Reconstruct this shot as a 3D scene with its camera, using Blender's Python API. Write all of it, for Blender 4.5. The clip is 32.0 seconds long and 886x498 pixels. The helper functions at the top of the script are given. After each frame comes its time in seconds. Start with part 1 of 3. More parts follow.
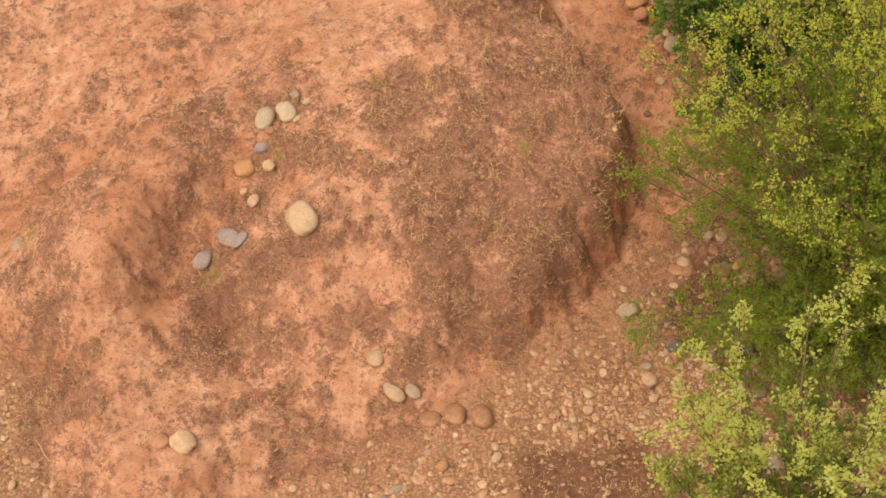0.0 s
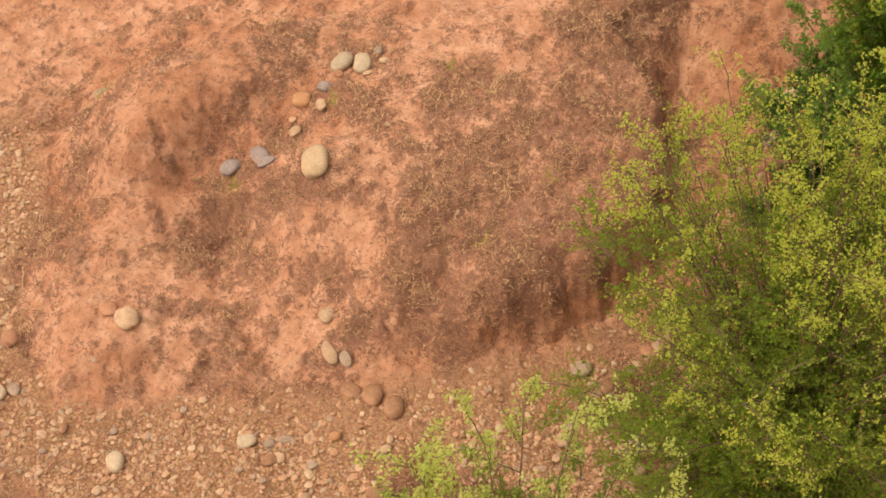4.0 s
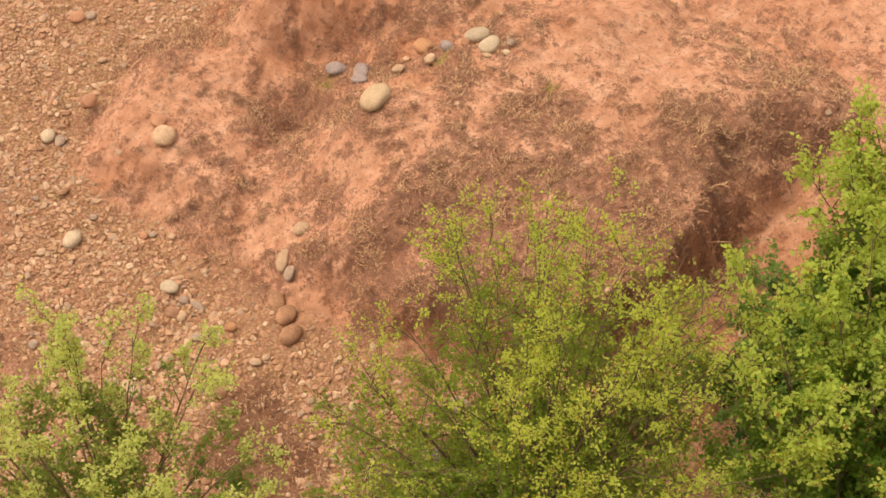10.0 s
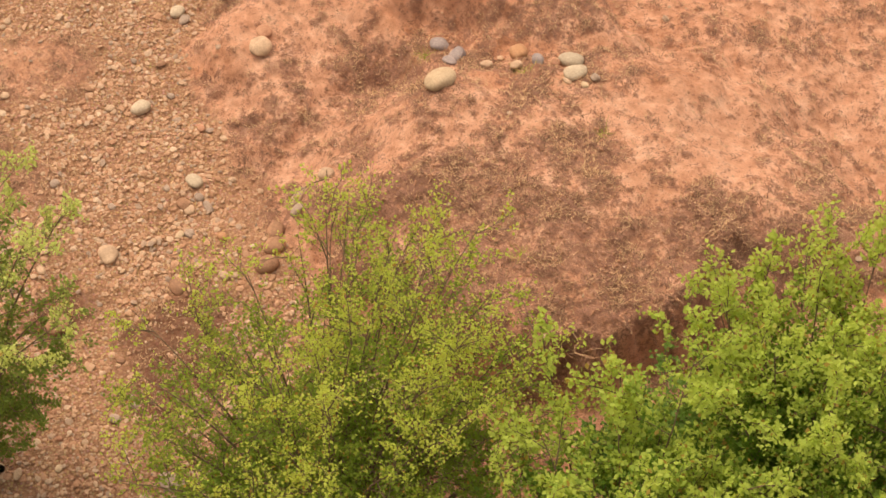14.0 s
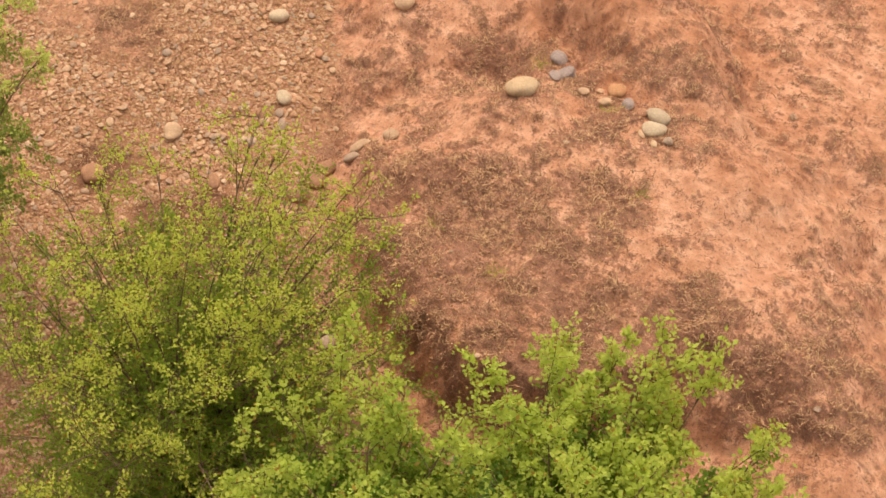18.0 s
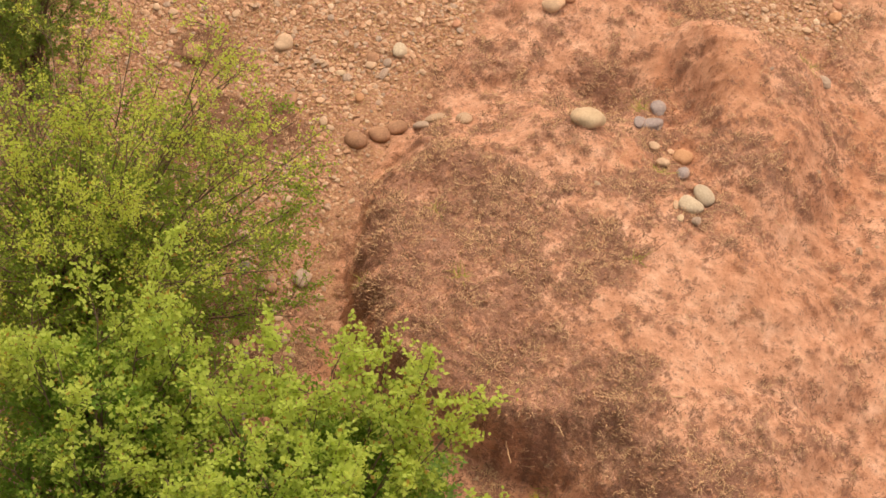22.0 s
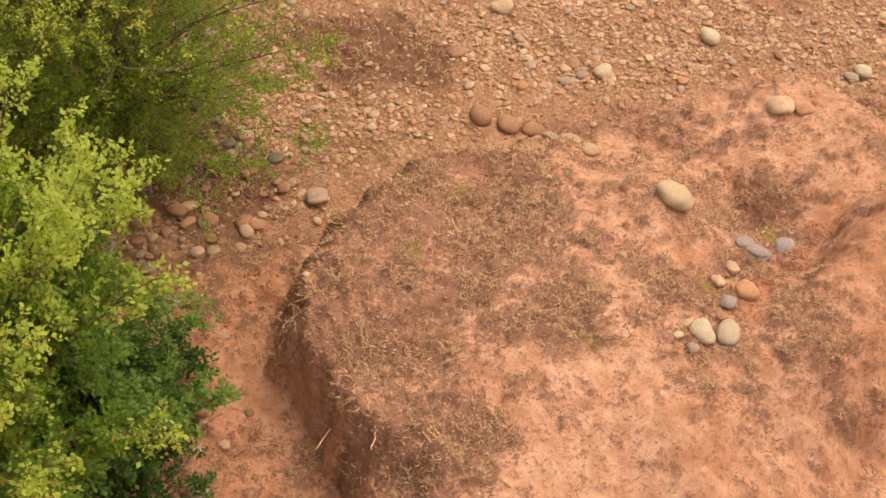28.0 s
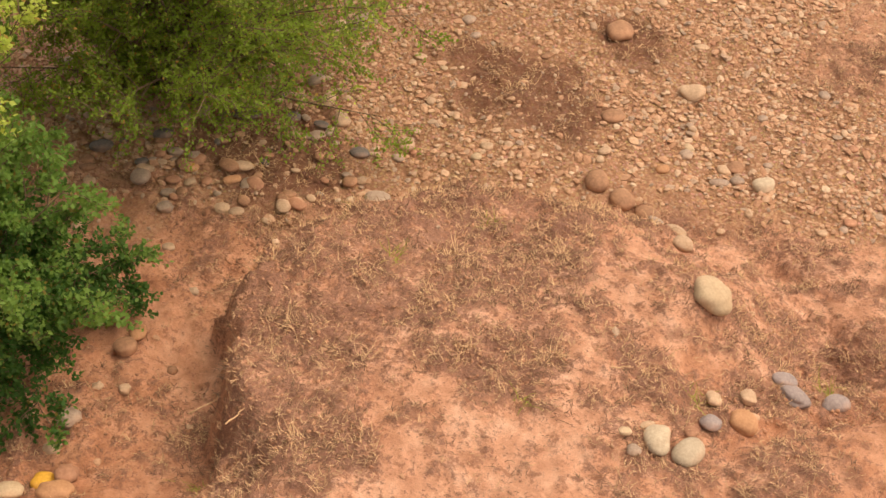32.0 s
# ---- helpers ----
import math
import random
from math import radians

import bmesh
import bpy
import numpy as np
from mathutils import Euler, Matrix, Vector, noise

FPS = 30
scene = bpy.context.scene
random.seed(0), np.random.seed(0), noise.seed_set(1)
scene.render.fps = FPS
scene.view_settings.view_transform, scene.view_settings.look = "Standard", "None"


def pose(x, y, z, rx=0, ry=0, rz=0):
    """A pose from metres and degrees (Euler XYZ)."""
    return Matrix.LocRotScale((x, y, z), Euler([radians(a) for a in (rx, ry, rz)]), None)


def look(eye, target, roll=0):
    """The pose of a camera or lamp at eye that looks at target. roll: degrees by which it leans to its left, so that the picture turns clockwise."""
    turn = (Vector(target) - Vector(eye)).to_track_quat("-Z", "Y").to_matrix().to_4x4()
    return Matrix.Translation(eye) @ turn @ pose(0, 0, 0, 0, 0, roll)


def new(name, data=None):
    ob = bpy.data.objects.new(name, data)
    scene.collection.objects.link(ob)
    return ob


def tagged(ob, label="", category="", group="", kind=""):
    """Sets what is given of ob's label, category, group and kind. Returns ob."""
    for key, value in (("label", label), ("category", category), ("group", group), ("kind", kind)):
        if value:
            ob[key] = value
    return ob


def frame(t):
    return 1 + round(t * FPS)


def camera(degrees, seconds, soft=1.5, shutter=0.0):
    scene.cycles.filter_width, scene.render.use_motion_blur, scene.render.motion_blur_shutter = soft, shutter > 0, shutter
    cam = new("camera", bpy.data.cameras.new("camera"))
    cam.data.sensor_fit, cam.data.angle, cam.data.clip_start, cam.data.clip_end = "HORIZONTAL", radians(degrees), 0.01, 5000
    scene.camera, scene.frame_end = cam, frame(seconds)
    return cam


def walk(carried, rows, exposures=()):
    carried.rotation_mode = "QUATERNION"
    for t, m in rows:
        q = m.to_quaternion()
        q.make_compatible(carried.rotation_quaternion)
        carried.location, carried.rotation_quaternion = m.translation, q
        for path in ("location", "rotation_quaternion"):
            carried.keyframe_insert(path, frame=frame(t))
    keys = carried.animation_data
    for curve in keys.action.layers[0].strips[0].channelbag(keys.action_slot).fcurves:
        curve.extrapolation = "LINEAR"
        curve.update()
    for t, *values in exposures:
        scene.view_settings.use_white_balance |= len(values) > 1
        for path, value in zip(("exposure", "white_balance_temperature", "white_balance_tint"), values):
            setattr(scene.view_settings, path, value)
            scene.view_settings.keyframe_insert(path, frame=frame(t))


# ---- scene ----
cam = camera(24.0, 32.0, soft=1.5)
PATH = [
    (0, (-0.078, 8.694, 12.381), (-0.7191, 1.9377, 2.4847), -0.21),
    (1, (-1.065, 8.503, 12.670), (-0.9211, 1.9533, 2.6164), -0.31),
    (2, (-2.130, 8.426, 12.662), (-1.1600, 1.9388, 2.6131), -0.84),
    (3, (-3.183, 8.326, 12.558), (-1.3913, 1.9139, 2.5739), -1.20),
    (4, (-4.178, 8.127, 12.462), (-1.6144, 1.8820, 2.5404), -1.29),
    (5, (-5.095, 7.797, 12.412), (-1.8232, 1.8199, 2.5345), -1.18),
    (6, (-5.931, 7.332, 12.411), (-2.0215, 1.7237, 2.5488), -0.90),
    (7, (-6.690, 6.744, 12.441), (-2.2164, 1.6016, 2.5647), -0.58),
    (8, (-7.374, 6.051, 12.483), (-2.3924, 1.4547, 2.5806), -0.58),
    (9, (-7.985, 5.278, 12.517), (-2.5418, 1.2915, 2.5935), -0.60),
    (10, (-8.521, 4.443, 12.534), (-2.6723, 1.1099, 2.6004), -0.53),
    (11, (-8.977, 3.565, 12.531), (-2.7863, 0.9164, 2.5984), -0.54),
    (12, (-9.343, 2.657, 12.514), (-2.8734, 0.7057, 2.5975), -0.31),
    (13, (-9.610, 1.730, 12.492), (-2.9375, 0.5002, 2.5944), -0.04),
    (14, (-9.768, 0.790, 12.478), (-2.9913, 0.2928, 2.5873), 0.28),
    (15, (-9.807, -0.157, 12.484), (-3.0237, 0.0950, 2.5883), 0.39),
    (16, (-9.725, -1.104, 12.514), (-3.0305, -0.0979, 2.6061), 0.42),
    (17, (-9.519, -2.046, 12.571), (-3.0104, -0.2964, 2.6420), 0.59),
    (18, (-9.192, -2.974, 12.646), (-2.9658, -0.5038, 2.6897), 0.87),
    (19, (-8.753, -3.878, 12.725), (-2.9058, -0.7124, 2.7353), 0.73),
    (20, (-8.213, -4.745, 12.785), (-2.8184, -0.9328, 2.7666), 0.64),
    (21, (-7.584, -5.560, 12.801), (-2.6943, -1.1313, 2.7771), 0.04),
    (22, (-6.880, -6.307, 12.745), (-2.5341, -1.2986, 2.7439), -0.09),
    (23, (-6.117, -6.970, 12.592), (-2.3457, -1.4215, 2.6421), -0.24),
    (24, (-5.304, -7.534, 12.322), (-2.1256, -1.4865, 2.4562), -0.11),
    (25, (-4.450, -7.986, 11.927), (-1.9116, -1.4687, 2.1762), -0.13),
    (26, (-3.559, -8.318, 11.414), (-1.7073, -1.3597, 1.8142), -0.19),
    (27, (-2.634, -8.526, 10.803), (-1.5259, -1.1542, 1.3998), -0.20),
    (28, (-1.675, -8.613, 10.133), (-1.3903, -0.8586, 0.9795), -0.14),
    (29, (-0.689, -8.584, 9.454), (-1.3253, -0.5053, 0.6037), -0.09),
    (30, (0.306, -8.448, 8.824), (-1.3394, -0.1697, 0.2933), -0.32),
    (31, (1.267, -8.212, 8.293), (-1.4240, 0.0991, 0.0655), -0.40),
    (32, (2.117, -7.876, 7.889), (-1.5483, 0.2832, -0.1112), -0.32),
]
walk(cam, [(t, look(eye, target, roll)) for t, eye, target, roll in PATH], [(0, -0.19, 8250, 11), (8, -0.10, 8150, 12), (13, -0.03, 8050, 12), (22, -0.03, 7950, 12), (32, 0.0, 7950, 12)])

# ---- sky and sun: a hazy, overcast afternoon ----
world = bpy.data.worlds.new("hazy_sky")
scene.world = world
world.use_nodes = True
wn, wl = world.node_tree.nodes, world.node_tree.links
sky = wn.new("ShaderNodeTexSky")
sky.sky_type, sky.sun_disc = 'NISHITA', False
sky.sun_elevation, sky.sun_rotation = radians(64), radians(62)
sky.air_density, sky.dust_density = 1.0, 4.0
haze = wn.new("ShaderNodeHueSaturation")
haze.inputs["Saturation"].default_value = 0.35
wl.new(sky.outputs[0], haze.inputs["Color"])
wl.new(haze.outputs[0], wn["Background"].inputs["Color"])
wn["Background"].inputs["Strength"].default_value = 0.27
sun = new("sun", bpy.data.lights.new("sun", 'SUN'))
sun.data.energy, sun.data.angle, sun.data.color = 0.92, radians(48), (1.0, 0.93, 0.82)
sun.rotation_euler = (radians(26), 0, radians(118))


# ---- materials ----
def material(name, roughness=0.9):
    m = bpy.data.materials.new(name)
    m.use_nodes = True
    b = m.node_tree.nodes["Principled BSDF"]
    b.inputs["Roughness"].default_value = roughness
    b.inputs["Specular IOR Level"].default_value = 0.2
    return m, m.node_tree.nodes, m.node_tree.links, b


def noise_node(m, scale, detail=4.0, rough=0.6, coords="Object"):
    n = m.node_tree.nodes.new("ShaderNodeTexNoise")
    n.inputs["Scale"].default_value, n.inputs["Detail"].default_value, n.inputs["Roughness"].default_value = scale, detail, rough
    c = m.node_tree.nodes.new("ShaderNodeTexCoord")
    m.node_tree.links.new(c.outputs[coords], n.inputs["Vector"])
    return n.outputs["Fac"]


def steps(m, value, *stops):
    """A colour ramp over value; stops are (position, colour)."""
    r = m.node_tree.nodes.new("ShaderNodeValToRGB")
    e = r.color_ramp.elements
    while len(e) < len(stops):
        e.new(0.5)
    for el, (p, c) in zip(e, stops):
        el.position, el.color = p, (*c, 1)
    m.node_tree.links.new(value, r.inputs["Fac"])
    return r.outputs["Color"]


def mixed(m, factor, a, b, blend='MIX'):
    n = m.node_tree.nodes.new("ShaderNodeMix")
    n.data_type, n.blend_type = 'RGBA', blend
    for socket, v in ((n.inputs["Factor"], factor), (n.inputs["A"], a), (n.inputs["B"], b)):
        if isinstance(v, (int, float)):
            socket.default_value = v
        elif isinstance(v, tuple):
            socket.default_value = (*v, 1)
        else:
            m.node_tree.links.new(v, socket)
    return n.outputs["Result"]


def sums(m, op, a, b, clamp=False):
    n = m.node_tree.nodes.new("ShaderNodeMath")
    n.operation, n.use_clamp = op, clamp
    for socket, v in zip(n.inputs, (a, b)):
        if isinstance(v, (int, float)):
            socket.default_value = v
        else:
            m.node_tree.links.new(v, socket)
    return n.outputs[0]


def attribute(m, name):
    n = m.node_tree.nodes.new("ShaderNodeAttribute")
    n.attribute_name = name
    return n.outputs["Fac"]


def bumpy(m, height, strength, distance, normal=None):
    n = m.node_tree.nodes.new("ShaderNodeBump")
    n.inputs["Strength"].default_value, n.inputs["Distance"].default_value = strength, distance
    m.node_tree.links.new(height, n.inputs["Height"])
    if normal:
        m.node_tree.links.new(normal, n.inputs["Normal"])
    return n.outputs["Normal"]


def earth_material():
    m, nodes, links, b = material("red_earth", 0.95)
    broad, mid, fine, grit = noise_node(m, 1.1, 5), noise_node(m, 7, 5, 0.65), noise_node(m, 38, 4, 0.7), noise_node(m, 140, 3, 0.7)
    fleck, crumb = noise_node(m, 17, 5, 0.72), noise_node(m, 31, 5, 0.75)
    sand = steps(m, mid, (0.28, (0.52, 0.235, 0.135)), (0.48, (0.69, 0.345, 0.21)), (0.7, (0.82, 0.47, 0.315)))
    red = steps(m, mid, (0.3, (0.37, 0.130, 0.056)), (0.7, (0.60, 0.235, 0.106)))
    base = mixed(m, steps(m, broad, (0.46, (0, 0, 0)), (0.66, (0.45, 0.45, 0.45))), sand, red)
    base = mixed(m, sums(m, 'MULTIPLY', attribute(m, "bare"), 0.6), base, red)
    # flecks of crumbled red soil and dead leaf all over, closer together where grass litter lies
    lie = sums(m, 'ADD', sums(m, 'MULTIPLY', attribute(m, "litter"), 0.20), sums(m, 'MULTIPLY', attribute(m, "clump"), 0.07))
    red_fleck = steps(m, sums(m, 'ADD', fleck, sums(m, 'MULTIPLY', lie, 0.8)), (0.585, (0, 0, 0)), (0.635, (0.66, 0.66, 0.66)))
    base = mixed(m, red_fleck, base, steps(m, fine, (0.35, (0.24, 0.098, 0.055)), (0.65, (0.46, 0.205, 0.12))))
    brown_fleck = steps(m, sums(m, 'ADD', crumb, lie), (0.600, (0, 0, 0)), (0.655, (0.74, 0.74, 0.74)))
    base = mixed(m, brown_fleck, base, steps(m, grit, (0.35, (0.18, 0.083, 0.056)), (0.65, (0.43, 0.215, 0.145))))
    dusk = steps(m, mid, (0.35, (0.30, 0.140, 0.093)), (0.7, (0.52, 0.265, 0.170)))
    base = mixed(m, steps(m, attribute(m, "litter"), (0.30, (0, 0, 0)), (0.85, (0.50, 0.50, 0.50))), base, dusk)
    roots = sums(m, 'ADD', attribute(m, "thatch"), sums(m, 'MULTIPLY', sums(m, 'SUBTRACT', fine, 0.5), 1.8))
    base = mixed(m, steps(m, roots, (0.40, (0, 0, 0)), (0.90, (0.50, 0.50, 0.50))), base, mixed(m, fine, (0.13, 0.056, 0.04), (0.38, 0.185, 0.12)))
    wash = steps(m, fine, (0.3, (0.24, 0.11, 0.058)), (0.5, (0.44, 0.22, 0.118)), (0.72, (0.58, 0.33, 0.19)))
    base = mixed(m, sums(m, 'MULTIPLY', attribute(m, "gravel"), 0.9), base, wash)
    base = mixed(m, sums(m, 'MULTIPLY', attribute(m, "dark_patch"), 0.7), base, (0.14, 0.052, 0.028))
    cells = nodes.new("ShaderNodeTexVoronoi")
    cells.inputs["Scale"].default_value = 42
    links.new(nodes.new("ShaderNodeTexCoord").outputs["Object"], cells.inputs["Vector"])
    chip = mixed(m, steps(m, cells.outputs["Distance"], (0.30, (1, 1, 1)), (0.62, (0, 0, 0))), (0.31, 0.15, 0.08), mixed(m, 0.35, (0.56, 0.335, 0.20), cells.outputs["Color"], 'SOFT_LIGHT'))
    base = mixed(m, sums(m, 'MULTIPLY', attribute(m, "gravel"), 0.6), base, chip)
    speck = steps(m, grit, (0.3, (0.56, 0.53, 0.51)), (0.5, (1, 1, 1)), (0.72, (1.0, 1.0, 1.0)))
    base = mixed(m, 0.5, base, speck, 'MULTIPLY')
    links.new(base, b.inputs["Base Color"])
    links.new(bumpy(m, grit, 0.6, 0.008, bumpy(m, crumb, 0.9, 0.030, bumpy(m, fleck, 0.7, 0.04))), b.inputs["Normal"])
    return m


def stone_material(name, low, high, island=False):
    m, nodes, links, b = material(name, 0.75)
    blotch, fine = noise_node(m, 9, 5, 0.65), noise_node(m, 70, 4, 0.7)
    col = steps(m, blotch, (0.3, low), (0.7, high))
    info = nodes.new("ShaderNodeNewGeometry" if island else "ShaderNodeObjectInfo")
    each = info.outputs["Random Per Island" if island else "Random"]
    col = mixed(m, 0.5, col, steps(m, each, (0.0, (0.72, 0.7, 0.68)), (1.0, (1.15, 1.12, 1.08))), 'MULTIPLY')
    col = mixed(m, 0.35, col, steps(m, fine, (0.3, (0.55, 0.5, 0.46)), (0.6, (1.1, 1.1, 1.1))), 'MULTIPLY')
    dust = steps(m, noise_node(m, 5, 3), (0.5, (0, 0, 0)), (0.75, (0.5, 0.5, 0.5)))
    col = mixed(m, dust, col, (0.50, 0.25, 0.14))
    links.new(col, b.inputs["Base Color"])
    links.new(bumpy(m, fine, 0.35, 0.006), b.inputs["Normal"])
    return m


def gravel_material():
    m, nodes, links, b = material("wash_gravel", 0.8)
    geo = nodes.new("ShaderNodeNewGeometry")
    each = geo.outputs["Random Per Island"]
    col = steps(m, each, (0.0, (0.31, 0.155, 0.085)), (0.16, (0.46, 0.245, 0.145)), (0.36, (0.49, 0.28, 0.17)), (0.54, (0.54, 0.335, 0.21)),
                (0.66, (0.34, 0.235, 0.17)), (0.78, (0.51, 0.335, 0.215)), (0.90, (0.45, 0.245, 0.145)), (1.0, (0.60, 0.43, 0.295)))
    col = mixed(m, 0.5, col, steps(m, noise_node(m, 60, 4), (0.3, (0.6, 0.55, 0.5)), (0.65, (1.1, 1.08, 1.05))), 'MULTIPLY')
    links.new(col, b.inputs["Base Color"])
    return m


def leaf_material(name, old_shaded, fresh_lit, dry):
    m, nodes, links, b = material(name, 0.55)
    geo = nodes.new("ShaderNodeNewGeometry")
    # Deep crown leaves get the dark colour as painted shade; young tips stay light
    col = mixed(m, steps(m, sums(m, 'ADD', attribute(m, "young_lit"), sums(m, 'MULTIPLY', sums(m, 'SUBTRACT', geo.outputs["Random Per Island"], 0.5), 0.5)),
                         (0.25, (0, 0, 0)), (0.85, (1, 1, 1))), old_shaded, fresh_lit)
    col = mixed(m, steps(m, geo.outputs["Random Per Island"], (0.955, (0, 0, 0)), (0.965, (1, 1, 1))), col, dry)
    links.new(col, b.inputs["Base Color"])
    b.inputs["Specular IOR Level"].default_value = 0.25
    t = nodes.new("ShaderNodeBsdfTranslucent")
    links.new(col, t.inputs["Color"])
    s = nodes.new("ShaderNodeMixShader")
    s.inputs[0].default_value = 0.6
    links.new(b.outputs[0], s.inputs[1])
    links.new(t.outputs[0], s.inputs[2])
    links.new(s.outputs[0], nodes["Material Output"].inputs["Surface"])
    return m


def plain_material(name, low, high, scale, rough=0.9):
    m, nodes, links, b = material(name, rough)
    col = steps(m, noise_node(m, scale, 5), (0.3, low), (0.7, high))
    geo = nodes.new("ShaderNodeNewGeometry")
    col = mixed(m, 0.6, col, steps(m, geo.outputs["Random Per Island"], (0, (0.6, 0.58, 0.55)), (1, (1.25, 1.22, 1.15))), 'MULTIPLY')
    links.new(col, b.inputs["Base Color"])
    return m


EARTH = earth_material()
STONE = {
    "slate": stone_material("slate_grey_stone", (0.25, 0.19, 0.17), (0.39, 0.31, 0.285)),
    "grey": stone_material("grey_stone", (0.29, 0.195, 0.14), (0.44, 0.325, 0.245)),
    "tan": stone_material("tan_stone", (0.38, 0.24, 0.15), (0.60, 0.41, 0.27)),
    "cream": stone_material("cream_stone", (0.45, 0.31, 0.19), (0.56, 0.41, 0.265)),
    "pale": stone_material("pale_beige_stone", (0.40, 0.30, 0.205), (0.53, 0.42, 0.30)),
    "brown": stone_material("brown_stone", (0.24, 0.12, 0.07), (0.42, 0.225, 0.13)),
    "dark": stone_material("dark_stone", (0.10, 0.08, 0.07), (0.22, 0.175, 0.15)),
    "ochre": stone_material("ochre_stone", (0.41, 0.20, 0.10), (0.53, 0.28, 0.15)),
    "yellow": stone_material("yellow_stone", (0.62, 0.31, 0.04), (0.72, 0.40, 0.07)),
    "red": stone_material("red_stone", (0.34, 0.155, 0.09), (0.50, 0.26, 0.16)),
}
GRAVEL = gravel_material()
BARK = plain_material("shrub_bark", (0.12, 0.08, 0.048), (0.25, 0.17, 0.105), 40)
STRAW = plain_material("dry_grass_straw", (0.42, 0.24, 0.13), (0.72, 0.46, 0.265), 30)
DULL = plain_material("brown_dead_grass", (0.13, 0.07, 0.043), (0.30, 0.165, 0.10), 30)
WEED = plain_material("green_weed", (0.16, 0.17, 0.03), (0.42, 0.36, 0.08), 20)
CLOD = plain_material("earth_clod", (0.33, 0.155, 0.092), (0.48, 0.245, 0.145), 30)
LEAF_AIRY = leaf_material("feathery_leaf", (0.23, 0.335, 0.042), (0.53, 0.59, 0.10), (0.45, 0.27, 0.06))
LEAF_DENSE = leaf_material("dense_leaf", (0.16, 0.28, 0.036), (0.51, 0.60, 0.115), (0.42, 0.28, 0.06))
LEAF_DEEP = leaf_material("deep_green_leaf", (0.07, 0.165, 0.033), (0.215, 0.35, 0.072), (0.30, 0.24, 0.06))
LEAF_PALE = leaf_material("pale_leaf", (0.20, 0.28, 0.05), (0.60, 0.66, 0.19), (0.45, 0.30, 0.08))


# ---- landform ----
# Foot line of each landform: x, y and the width of its slope, in metres.
MOUND = ((-2.30, -1.05, 0.18), (-2.45, -0.66, 0.20), (-2.44, -0.25, 0.27), (-2.28, 0.11, 0.32), (-1.90, 0.60, 0.38), (-1.43, 0.93, 0.45), (-1.08, 1.13, 0.60),
         (-0.60, 1.38, 1.0), (-0.05, 1.42, 1.3), (0.55, 1.15, 1.25), (0.72, 0.60, 1.0), (0.70, 0.05, 0.75), (0.52, -0.38, 0.50), (0.62, -0.85, 0.40),
         (1.00, -1.35, 0.60), (0.80, -2.05, 0.85), (0.35, -2.65, 0.90), (-0.30, -3.10, 1.0), (-1.20, -3.45, 0.9), (-1.90, -3.20, 1.0),
         (-2.02, -2.45, 0.75), (-2.04, -1.95, 0.55), (-2.13, -1.50, 0.22))
HUMMOCK = ((0.30, -0.86, 0.30), (0.55, -0.42, 0.34), (0.78, -0.06, 0.42), (1.05, 0.32, 0.50), (1.36, 0.68, 0.45), (1.76, 0.86, 0.45), (2.30, 0.50, 0.70),
           (2.75, -0.30, 0.90), (2.30, -1.10, 0.80), (1.55, -1.45, 0.55), (1.12, -1.55, 0.45), (0.80, -2.00, 0.60), (0.20, -2.55, 0.80), (-0.40, -1.70, 0.5), (-0.10, -1.00, 0.4))
APRON = ((-0.20, 1.40, 0.25), (0.05, 1.66, 0.16), (0.50, 1.74, 0.14), (0.90, 1.98, 0.14), (1.35, 2.08, 0.16), (1.82, 1.72, 0.20), (2.20, 1.10, 0.25),
         (2.20, 0.40, 0.3), (1.60, 0.20, 0.3), (0.60, 0.40, 0.3))


NOTCH = ((0.05, -1.50, 0.3), (0.90, -1.25, 0.3), (1.05, -0.30, 0.3), (1.45, 0.60, 0.3), (0.95, 0.80, 0.4), (0.25, 0.25, 0.35), (-0.30, -0.70, 0.3))


SWELLS = ((-2.15, -3.00, 0.62, 0.50), (0.12, 0.11, 0.35, 0.06), (1.87, 1.20, 0.70, 0.096), (0.11, 0.11, 0.30, 0.085), (-1.16, 0.59, 0.30, -0.162), (-1.75, -1.69, 0.30, -0.078), (-2.80, -2.04, 0.30, -0.054), (-1.07, 1.52, 0.70, 0.063), (1.80, 2.27, 0.70, -0.026), (0.03, -2.50, 0.30, 0.110), (-1.28, 0.16, 0.45, -0.106), (0.33, -0.91, 0.70, -0.090), (1.39, 0.38, 0.30, 0.250), (-0.40, -2.03, 0.45, -0.183), (-2.25, 1.31, 0.45, -0.061), (1.62, -0.83, 0.35, -0.189), (-1.45, 0.70, 0.35, 0.147), (-1.60, -2.73, 0.35, 0.119), (-0.42, 0.60, 0.35, -0.102), (2.22, 0.00, 0.35, 0.103), (-1.61, -1.11, 0.35, -0.099), (0.86, 0.08, 0.35, -0.046), (-0.27, 1.00, 0.35, -0.064), (1.29, 0.00, 0.35, 0.061))


def inside(x, y, outline):
    """Distance inward from a closed outline (negative outside) and the slope's width at the nearest edge."""
    near, width, odd = np.zeros(x.shape), np.zeros(x.shape), np.zeros(x.shape, bool)
    for (x0, y0, w0), (x1, y1, w1) in zip(outline, outline[1:] + outline[:1]):
        dx, dy = x1 - x0, y1 - y0
        k = np.clip(((x - x0) * dx + (y - y0) * dy) / (dx * dx + dy * dy), 0, 1)
        pull = (np.hypot(x - x0 - k * dx, y - y0 - k * dy) + 1e-4) ** -5.0
        near, width = near + pull, width + pull * (w0 + k * (w1 - w0))
        if dy:
            odd ^= ((y0 > y) != (y1 > y)) & (x < x0 + (y - y0) / dy * dx)
    best = near ** -0.2
    return np.where(odd, best, -best), width / near


